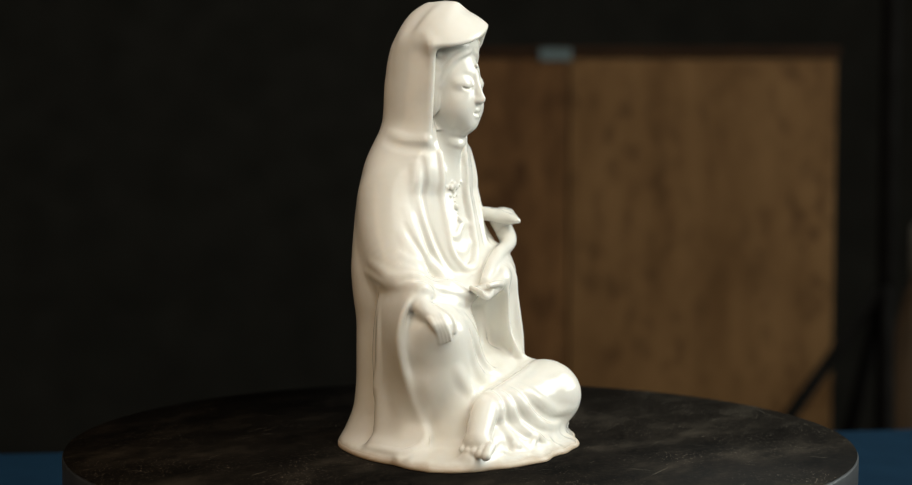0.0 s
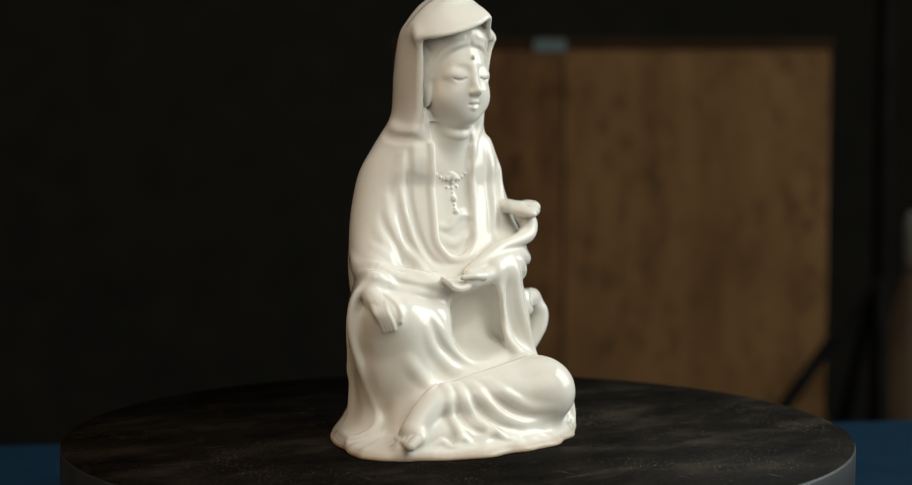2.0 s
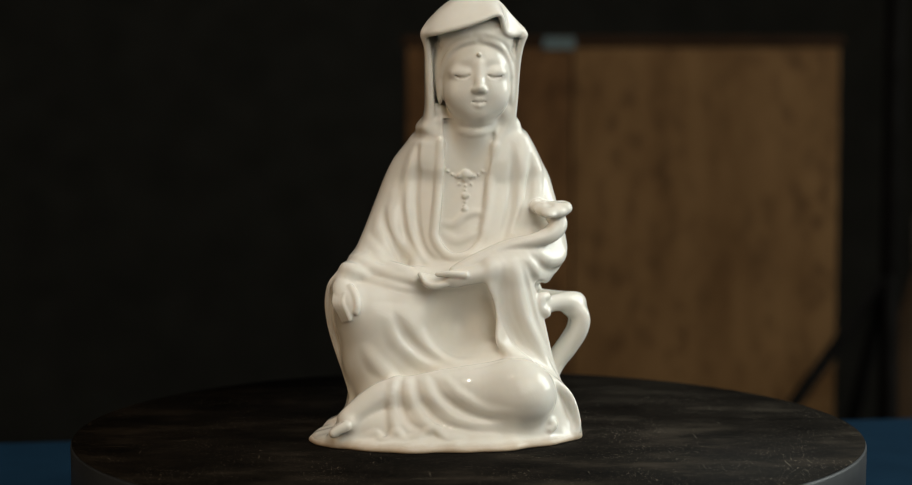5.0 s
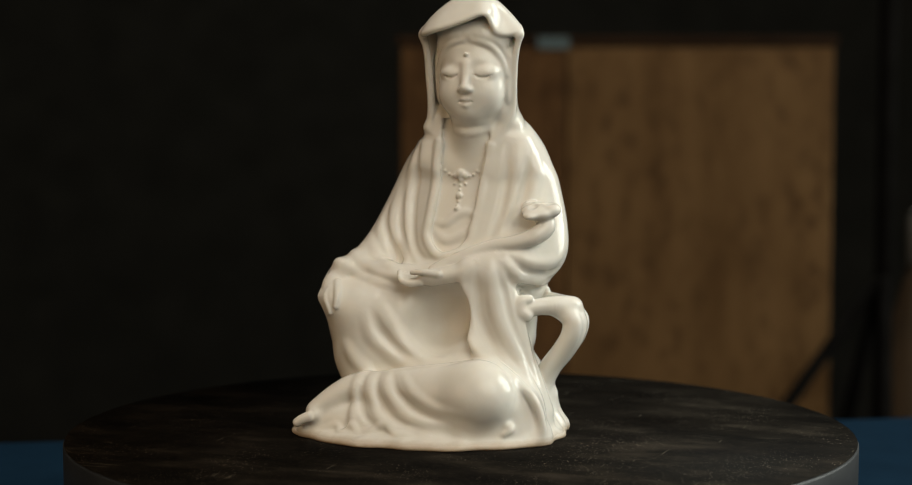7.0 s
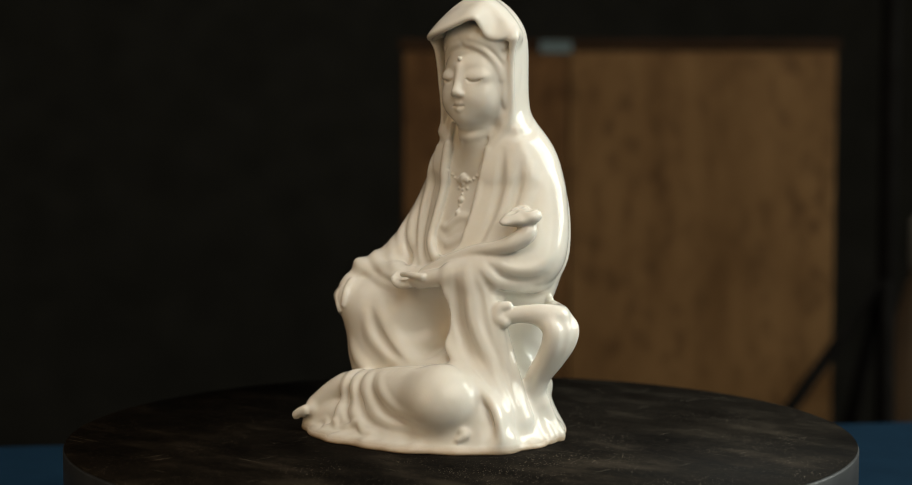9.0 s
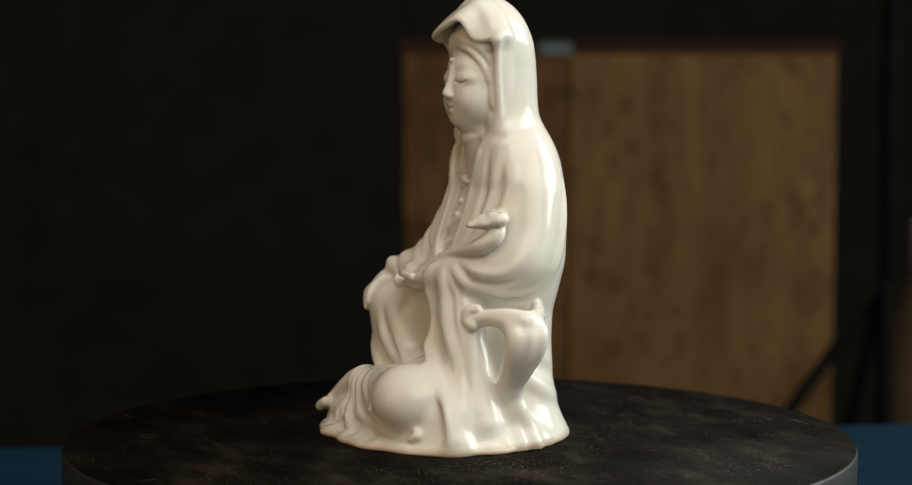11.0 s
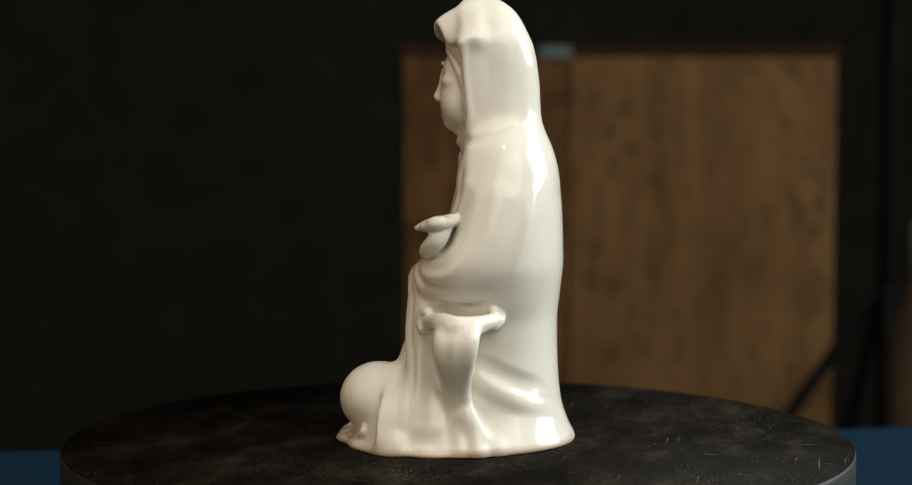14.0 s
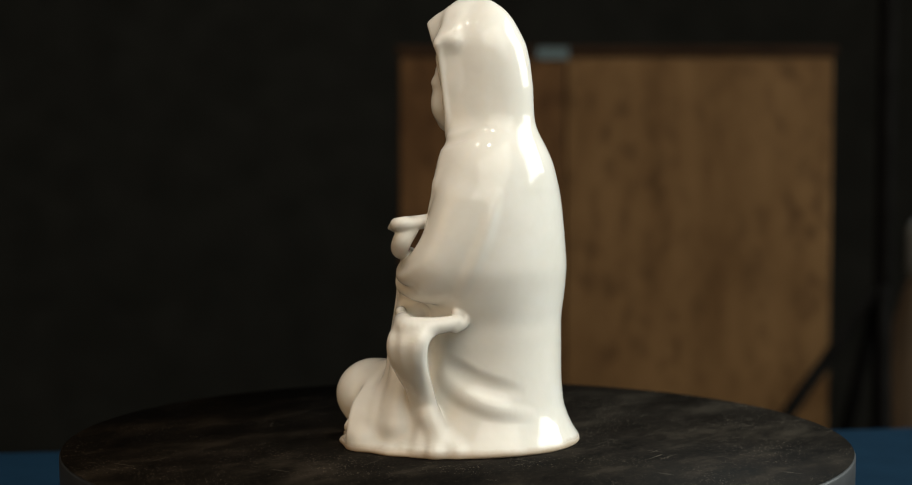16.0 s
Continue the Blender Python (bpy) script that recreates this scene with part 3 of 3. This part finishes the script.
def sculpt_hood(c):
    cut, x, y, z = c.region((-60, -30, 145), (75, 80, 285))
    # hollow for the face, closed above by the brim
    line, _ = curve(BRIM, [1] * len(BRIM), 8)
    under = np.interp(x, line[:, 0], line[:, 2]).astype(np.float32) - 1.6 + np.clip(y - 2, 0, 12) * 0.5
    right, left, edge = shape_rows(z, HOOD_EDGE)
    inner = (np.sqrt(((x - (right + left) / 2) / ((left - right) / 2 - 1.8)) ** 2 + (np.maximum(y - edge, 0) / 15) ** 2) - 1) * 20
    hollow = np.maximum(inner, np.maximum(193 + np.maximum(y - 2, 0) * 0.9 - z, z - under))
    c.carve(cut, hollow.astype(np.float32), 1.6)
    c.tube([(p[0], p[1] + 0.8, p[2] - 0.2) for p in BRIM], 1.35, 1.6)
    c.egg((24, 15, 203), (6, 6, 10), 3)
    c.egg((-17.5, 14, 200), (5, 5, 9), 3)
    # rolled edges of the hood, running down to the breast
    c.tube([(-27.0, 4.6, 251.5), (-25.2, 6.5, 240), (-24.4, 7.8, 229), (-23.2, 9.3, 207), (-23.6, 10, 198), (-25, 11, 192.5), (-21, 10.4, 188.5), (-15.5, 9.5, 187), (-15.5, 6.5, 180)], [1.5, 1.5, 1.5, 1.7, 2.0, 2.2, 2.2, 2.0, 1.7], 2.2)
    c.tube([(36, 9.8, 251.5), (33.4, 10.6, 240), (32, 11.4, 229), (30.4, 13.2, 208), (27, 12.4, 196), (22.5, 10.5, 190), (18.6, 8.5, 184), (16, 6.5, 176)], [1.5, 1.5, 1.5, 1.8, 2.2, 2.3, 2.2, 1.8], 2.4)
    # the hood's lower border, lying on the shoulders
    c.fold([(-24, 10, 193), (-29, 17, 193), (-29, 26, 194), (-24, 36, 196)], 3.2, 0.6)
    c.fold([(-20, 8, 185), (-29, 14, 187), (-33, 24, 188), (-30, 36, 190)], 3.0, -0.9)
    c.fold([(27, 12, 191), (34, 18, 190), (36, 28, 195), (32, 40, 203)], 3.4, -1.2)


def sculpt_breast(c):
    """The open front of the robe, with its rolled hem and sash."""
    cut, x, y, z = c.region((-40, -40, 100), (40, 26, 198))
    mid, half = shape_rows(z, [(100, -8, 14), (113, -7, 14), (128, -6, 14.5), (145, -3.5, 15), (166, -1.5, 15.2), (188, 1, 16.5)])
    flat = np.where(z > 128, np.abs(x - mid) - half, np.sqrt((x - mid) ** 2 + (z - 128) ** 2) - half)
    d = np.maximum(np.maximum(flat, -(c.field[cut] + 3.6)), y - 24)
    c.carve(cut, d.astype(np.float32), 1.2)
    # neck, with its rings
    c.tube([(2, 20, 176), (3.5, 15, 190), (4.5, 12, 204)], [13, 13.5, 14.5], 4)
    c.fold([(-9, 3, 195), (4, -4, 192.5), (17, 4, 195)], 1.6, -0.8)
    c.fold([(-9, 4, 191), (3.5, -2, 188.5), (16, 5, 191)], 1.8, 0.9)
    hem = [(-15.5, 6, 184), (-17, 3, 166), (-19.5, -1, 147), (-21, -7, 127), (-18, -11, 118), (-10.3, -12.6, 112.8), (-1, -10, 116), (6, -6.5, 123), (10, -3, 133), (12, 1, 148), (12.9, 4.9, 165.5), (16.5, 7, 182)]
    c.fold(hem, 2.8, 1.6, 1.8, False)
    # sash over the belly
    c.fold([(-17, 0, 134), (-10, -4, 133), (-3, -6, 139), (4, -4, 141), (10, -2, 138)], 2.2, 1.4)
    c.fold([(-16, -2, 127), (-8, -8, 123), (2, -8, 127), (8, -4, 132)], 2.4, 1.0)


def sculpt_face(c):
    turn = (0, 0, 3)
    c.egg(face(0, -9.5, 226), (21.5, 17.5, 29), 2.0, turn)
    c.egg(face(0, -10.4, 213), (18.6, 15.2, 16), 6, turn)
    c.egg(face(0, -20.4, 203.5), (7.5, 4.6, 5), 6, turn)
    # hair, swept back from the middle in soft waves
    c.egg(face(0.5, -6.5, 252), (25, 17.0, 14), 2.0, turn)
    for s in (-1, 1):
        c.egg(face(9.8 * s, -16.5, 214), (8, 6.6, 8.5), 8, turn)
        c.egg(face(9.5 * s, -18.6, 250.5), (5.6, 3.6, 3.4), 1.6, (0, 22 * s, 3 + 20 * s))
        c.egg(face(17.5 * s, -13.4, 247.0), (5.0, 3.8, 3.4), 1.6, (0, 38 * s, 3 + 35 * s))
        # eye: shallow hollow under the brow, round lid, fine line where the lids meet
        c.egg(face(10.5 * s, -29.8, 231.0), (7.5, 4.2, 3.2), 5.0, (0, 0, 3 + 14 * s), True)
        c.egg(face(11.2 * s, -20.6, 228.0), (7.2, 4.6, 4.4), 2.6, (0, 0, 3 + 20 * s))
        c.tube([face(5.2 * s, -25.4, 226.6), face(8.6 * s, -25.6, 225.0), face(12.6 * s, -24.0, 225.2), face(15.8 * s, -22.0, 227.2)], [0.4, 0.7, 0.7, 0.3], 0.9, True)
        c.egg(face(2.7 * s, -27.6, 217.2), (2.0, 2.2, 1.6), 1.8, turn)
        c.egg(face(1.5 * s, -28.9, 215.4), (0.8, 0.9, 0.6), 0.6, turn, True)
        c.tube([face(0, -27.4, 209.6), face(2.6 * s, -26.8, 209.4), face(6.0 * s, -24.0, 211.0)], [0.5, 0.5, 0.6], 0.7, True)
        # ear and its long lobe
        c.egg(face(22.6 * s, -7, 219), (2.4, 4, 11), 2, turn)
        c.egg(face(22.0 * s, -3, 232), (4.5, 8.5, 18), 2, turn)
        # locks
        c.tube([face(3 * s, -21.8, 248.5), face(9 * s, -21.0, 247.0), face(15 * s, -18.0, 243.5), face(19.6 * s, -13.6, 236), face(21.6 * s, -10.5, 227)], [1.5, 2.0, 2.2, 2.2, 1.6], 2.2)
        c.tube([face(6 * s, -21.6, 252), face(12 * s, -19.6, 250.5), face(18 * s, -15.2, 246.5), face(22.2 * s, -9.5, 238)], [1.8, 2.2, 2.2, 1.8], 2.0)
        c.tube([face(9 * s, -20.0, 254), face(16 * s, -16.4, 252), face(22 * s, -10.5, 246)], [2.0, 2.2, 1.8], 2.0)
    c.egg(face(1.2, -19.6, 251.5), (6.0, 3.6, 3.6), 1.6, turn)
    # nose, lips, the mark on the brow
    c.tube([face(0, -24.6, 233.5), face(0, -26.6, 226), face(0, -29.4, 218.8)], [2.0, 2.0, 2.5], 3.4)
    c.tube([face(-5.0, -24.4, 210.8), face(-1.7, -26.6, 211.6), face(0, -26.7, 211.0), face(1.7, -26.6, 211.6), face(5.0, -24.4, 210.8)], [0.6, 1.0, 0.9, 1.0, 0.6], 1.3)
    c.tube([face(-4.0, -24.6, 208.2), face(0, -26.2, 207.3), face(4.0, -24.6, 208.2)], [0.7, 1.3, 0.7], 1.4)
    c.egg(face(0, -26.0, 239.4), (1.45, 1.3, 1.45), 0.6)


def sculpt_hands(c):
    # right hand hanging over the knee, its fingers pointing forward and down
    c.tube([(-70, -3, 102), (-76, -11, 99), (-80, -18, 95)], [6.5, 6.4, 5.4], 3)
    c.egg((-75, -22, 83), (10, 13, 12), 5)
    c.egg((-80, -22, 92), (6.2, 9.5, 4.8), 3, (40, 0, 10))
    for i in range(4):
        w = i / 3
        c.tube([(-84 + 6 * w, -25 - 3 * w, 89.5 + 1.5 * w), (-84.5 + 5 * w, -28.5 - 3.5 * w, 85.5 + w), (-82 + 5 * w, -29.5 - 4.5 * w, 80.5), (-79.5 + 4 * w, -29.5 - 5 * w, 74.5 + 0.6 * i)], [2.4, 2.1, 1.8, 1.4], 0.25)
    c.tube([(-75, -24, 94.5), (-72, -31, 90), (-71, -34, 85), (-71.5, -35, 80.5)], [2.7, 2.5, 2.2, 1.8], 0.8)
    # toes of the left foot
    for i in range(5):
        w = i / 4
        c.tube([(-78, -62.5 + 15 * w, 14.5 + w), (-82.5 + 1.5 * w, -63.5 + 16.5 * w, 12.5 + 1.5 * w), (-85.5 + 2.5 * w, -63.8 + 17 * w, 10.5 + 2 * w)], [3.4 - 0.9 * w, 3.1 - 0.9 * w, 3.0 - 0.8 * w], 0.5)
    # left hand, palm up, holding the stem
    c.tube([(10, -23, 104), (0, -25, 102), (-9, -26, 100.5)], [6.0, 5.6, 5.2], 3)
    c.egg((-11, -26, 99.5), (9, 6.5, 4.4), 2.5, (-12, -6, 8))
    for i in range(4):
        c.tube([(-16, -30 + 2.7 * i, 97.5 + 1.0 * i), (-23, -31.5 + 2.5 * i, 96.5 + 1.4 * i), (-28 - 0.8 * i, -31.5 + 2.2 * i, 98 + 1.5 * i), (-30 - 0.6 * i, -31 + 1.8 * i, 100.5 + 0.9 * i)], [2.4, 2.1, 1.9, 1.5], 0.7)
    c.tube([(-4, -31, 103), (-13, -32.5, 104), (-21, -31.5, 103.5)], [2.6, 2.1, 1.7], 0.9)


def sculpt_sceptre(c):
    """The cloud-headed sceptre in the left hand."""
    c.tube([(-10, -23, 105), (2, -20, 110.5), (23, -15, 119), (40, -12, 122.5), (51, -8, 126), (57, -2, 132), (54, 1, 139)], [3.2, 4.2, 4.4, 4.6, 5.6, 6.0, 5.8], 2.0)
    # head: a heart-shaped cloud, its point to the front, hollowed a little on top
    c.egg((52.5, -2.0, 141.4), (11, 11.5, 5.2), 1.5, (9, 2, 0))
    c.egg((46, 4.5, 143.4), (6.6, 7, 4.8), 1.5, (9, 2, 0))
    c.egg((59.5, -1.0, 142.6), (6.8, 7, 4.8), 1.5, (9, 2, 0))
    c.egg((50, -11.5, 139.8), (4.8, 6.0, 2.6), 2.5, (13, 5, 0))
    c.egg((46, 3.5, 148.8), (3.6, 3.8, 2.0), 1.4, (13, 5, 0), True)
    c.egg((59.5, -2.0, 148.0), (3.8, 3.8, 2.0), 1.4, (13, 5, 0), True)
    c.egg((50.5, -8.5, 145.6), (3.0, 4.4, 1.8), 1.4, (13, 5, 0), True)


def sculpt_arm_rest(c):
    """The gnarled root on which the left arm leans, with an open loop under it."""
    c.tube([(45, -10, 80), (54, -4, 82), (64, 4, 82), (70, 13, 80.5), (60, 25, 81.5), (49, 32, 83)], [5.4, 5.4, 6.6, 7, 5.4, 4.6], 3)
    c.tube([(48, -12, 77), (44, -13.5, 80), (44.5, -12.5, 85.5), (48.5, -9.5, 87)], [3.8, 4.2, 4.0, 3.2], 1.4)
    c.tube([(50, 32, 80), (44.5, 34.5, 82.5), (43.5, 33.5, 87), (47, 31, 88.5)], [3.6, 3.6, 3.4, 2.8], 1.2)
    for s, w in ((-8, 6.2), (0, 7.0), (8, 6.2)):
        c.tube([(65, 13 + s * 1.1, 79), (72, 13 + s * 1.0, 73), (71.5, 12 + s * 0.9, 64), (65, 11 + s * 0.65, 53), (56, 10 + s * 0.45, 41), (51.5, 10 + s * 0.55, 28), (53, 12 + s * 0.9, 14), (58, 13 + s * 1.3, 3)], [w - 1.0, w, w, w - 0.2, w - 0.6, w - 0.6, w, w + 1.2], 3.2)
    c.tube([(54, 16, 24), (52, 24, 12), (50, 32, 4)], [5, 5, 6], 6)


def sculpt_necklace(c):
    def bead(x, z, r, flat=1.0):
        p, n = c.drop((x, 4, z))
        c.egg(tuple(p + n * r * 0.2), (r, r * flat, r), 0.5)

    for x, z in ((-15, 168), (-12.5, 165.5), (-10, 163.5), (-7.5, 162.5), (4.5, 162.5), (7, 163.5), (9.5, 165.5), (-5.5, 157.5), (2, 157.5), (-1.7, 156.5), (-1.7, 153.5), (-1.7, 145.5), (-1.7, 142.8)):
        bead(x, z, 0.95)
    for x, z, r in ((-1.7, 164, 3.0), (-4.6, 163, 2.0), (1.2, 163, 2.0), (-1.7, 160.4, 1.8), (-1.7, 149.5, 2.2), (-1.7, 140, 2.0)):
        bead(x, z, r, 0.7)


def sculpt_folds(c):
    """Folds of the cloth: points along each, its width and how far it rises (or sinks)."""
    # right breast: the lapel and the folds outside it, sweeping in under the hem
    c.fold([(-31, 10, 184), (-32, 9, 176), (-34.5, 4, 146), (-29.5, -3, 118), (-16.5, -8, 106.5), (0, -9, 107)], 2.8, -1.7)
    c.fold([(-36, 12, 178), (-39, 6, 152), (-37, 0, 130), (-30, -7, 114), (-14, -12, 102)], 3.4, 1.7)
    c.fold([(-43.4, 5, 158), (-43, 2, 140), (-39, -3, 122), (-27, -11, 106)], 2.6, -1.3)
    c.fold([(-48, 9, 152), (-48, 3, 136), (-44, -2, 122), (-31, -13, 104)], 3.4, 1.5)
    c.fold([(-53, 10, 142), (-52, 4, 128), (-45, -4, 115), (-32, -15, 103)], 2.6, -1.1)
    c.fold([(-57, 9, 136), (-55, 3, 124), (-48, -5, 112), (-36, -16, 101)], 3.2, 1.2)
    c.fold([(-63, 5, 122), (-55, -6, 112), (-42, -16, 103), (-28, -22, 98)], 3.0, 0.9)
    # left breast
    c.fold([(27, 11, 181), (29, 6, 163), (28, -3, 141), (22, -10, 126)], 3.2, -1.3)
    c.fold([(33, 13, 181), (35, 7, 160), (33, -2, 140), (26, -11, 126)], 3.4, 1.3)
    c.fold([(39, 15, 177), (40, 9, 158), (37, 1, 142), (31, -8, 130)], 2.6, -1.1)
    c.fold([(44, 18, 172), (45, 12, 155), (43, 4, 141)], 3.2, 1.0)
    # left sleeve, round the elbow
    c.fold([(40, -15, 117), (51, -9, 110), (60, 3, 110), (64, 13, 118)], 3.2, 1.6)
    c.fold([(38, -17, 113), (48, -11, 104), (57, 3, 102), (62, 13, 106)], 2.4, -1.3)
    c.fold([(35, -19, 112), (45, -13, 100), (52, 5, 94), (52, 28, 97)], 3.2, 1.6)
    c.fold([(32, -21, 110), (42, -15, 96), (47, 4, 90), (48, 26, 91)], 2.4, -1.2)
    # hanging sleeve: long folds from the wrist to the ground
    c.fold([(20, -25, 108), (20, -27, 92), (23, -28, 75), (32, -28, 58), (49, -29, 40), (62, -28, 20)], 2.6, -1.3)
    c.fold([(26, -22, 111), (29, -24, 96), (32, -25, 79), (40, -24, 62), (53, -22, 42), (62, -22, 18)], 3.0, 1.4)
    c.fold([(30, -20, 108), (35, -20, 92), (39, -20, 76), (46, -18, 58)], 2.4, -1.1)
    c.fold([(41, -17, 103), (46, -14, 82), (50, -14, 56), (58, -15, 28)], 2.4, 1.0)
    # robe over the raised knee
    c.fold([(-44, -30, 84), (-36, -33, 71), (-24, -35, 58), (-8, -33, 51), (12, -30, 50)], 4.0, 1.2)
    c.fold([(-52, -34, 76), (-46, -36, 62), (-33, -36, 51), (-20, -38, 47)], 3.6, 1.2)
    c.fold([(-48, -33, 79), (-41, -35, 66), (-28, -36, 54), (-14, -36, 49)], 3.0, -1.1)
    c.fold([(-66, -34, 58), (-58, -37, 47), (-48, -38, 41)], 3.6, 1.0)
    # robe over the lying leg, gathered at the ankle
    c.fold([(-47, -44, 42), (-50, -55, 28), (-49, -63, 15), (-47, -68, 9)], 2.8, 1.7)
    c.fold([(-44, -46, 42), (-45, -57, 27), (-40, -64, 17), (-32, -68, 13)], 2.2, -1.3)
    c.fold([(-40, -47, 42), (-38, -58, 28), (-29, -66, 16), (-12, -70, 9)], 2.8, 1.6)
    c.fold([(-36, -49, 42), (-32, -59, 28), (-20, -66, 17), (0, -68, 12)], 2.2, -1.2)
    c.fold([(-31, -50, 43), (-25, -60, 30), (-10, -66, 19), (14, -66, 14)], 2.8, 1.4)
    c.fold([(-26, -51, 43), (-18, -61, 31), (-2, -66, 21), (18, -66, 17)], 2.2, -1.0)
    c.fold([(-20, -52, 43), (-9, -61, 33), (7, -66, 24), (24, -68, 22)], 2.8, 1.0)
    c.fold([(-44, -45, 43), (-24, -46, 46), (2, -44, 49), (24, -42, 50)], 2.4, 1.0)
    # cloak's edge across the lap, from hand to hand
    c.fold([(-80, -15, 106), (-68, -18, 103), (-48, -24, 97), (-30, -26, 93)], 2.6, 1.4)
    c.fold([(-70, -12, 109), (-54, -16, 103), (-34, -24, 99), (-16, -27, 96)], 2.4, 1.0)
    # right side and its hanging sleeve
    c.fold([(-72, 17, 90), (-74, 16, 72), (-71, 19, 47), (-58, 32, 26)], 2.8, 0.8)
    c.fold([(-60, 33, 112), (-72, 12, 108), (-79, -14, 108), (-59, -14, 102)], 2.8, 1.0)
    c.fold([(-64, 28, 119), (-73, 7, 112), (-64, -13, 109), (-36, -19, 105)], 2.8, 1.0)
    # ruffled cloth on the ground
    c.fold([(-68, -61, 8), (-60, -62, 10), (-55, -66, 7), (-48, -65, 11), (-42, -69, 7)], 2.0, 1.3)
    c.fold([(-42, -68, 8), (-33, -68, 10), (-25, -66, 13), (-17, -69, 8), (-8, -69, 9)], 2.0, 1.3)
    c.fold([(-72, 30, 6), (-88, -5, 8), (-84, -16, 12), (-79, -18, 17)], 1.8, 0.8)
    # cloak over the back
    c.fold([(38, 55, 161), (46, 48, 130), (50, 36, 101)], 3.6, 0.9)
    c.fold([(50, 14, 50), (43.8, 24, 43), (36, 34, 35), (26.5, 43, 28), (10, 56, 22)], 4.5, 1.5)
    c.fold([(48, 18, 58), (42, 30, 52), (32, 42, 44), (16, 54, 38)], 5.0, -1.4)


def figure(step):
    c = Clay((-118, -96, -4), (94, 84, 285), step)
    sculpt_plinth(c)
    sculpt_body(c)
    sculpt_legs(c)
    sculpt_hood_mass(c)
    c.soften(4)
    c.soften(40, 158, 226)
    sculpt_brim(c)
    sculpt_folds(c)
    sculpt_hood(c)
    sculpt_breast(c)
    sculpt_necklace(c)
    sculpt_face(c)
    sculpt_hands(c)
    sculpt_sceptre(c)
    sculpt_arm_rest(c)
    cut, x, y, z = c.region((-118, -96, -4), (94, 84, 4))
    c.field[cut] = np.maximum(c.field[cut], 0.3 - z)
    data = c.mesh("porcelain_figure")
    data.materials.append(PORCELAIN)
    return tagged(new("porcelain_figure", data), "glossy white porcelain seated hooded figure on a turntable", "statue")


FIGURE = figure(0.75)


# ---- what moves ----
def motions():
    turns = [(t, pose(0, 0, 0, 0, 0, 61.40 - 11.596 * t)) for t in range(17)]
    walk(TURNTABLE, turns)
    walk(FIGURE, turns)


motions()
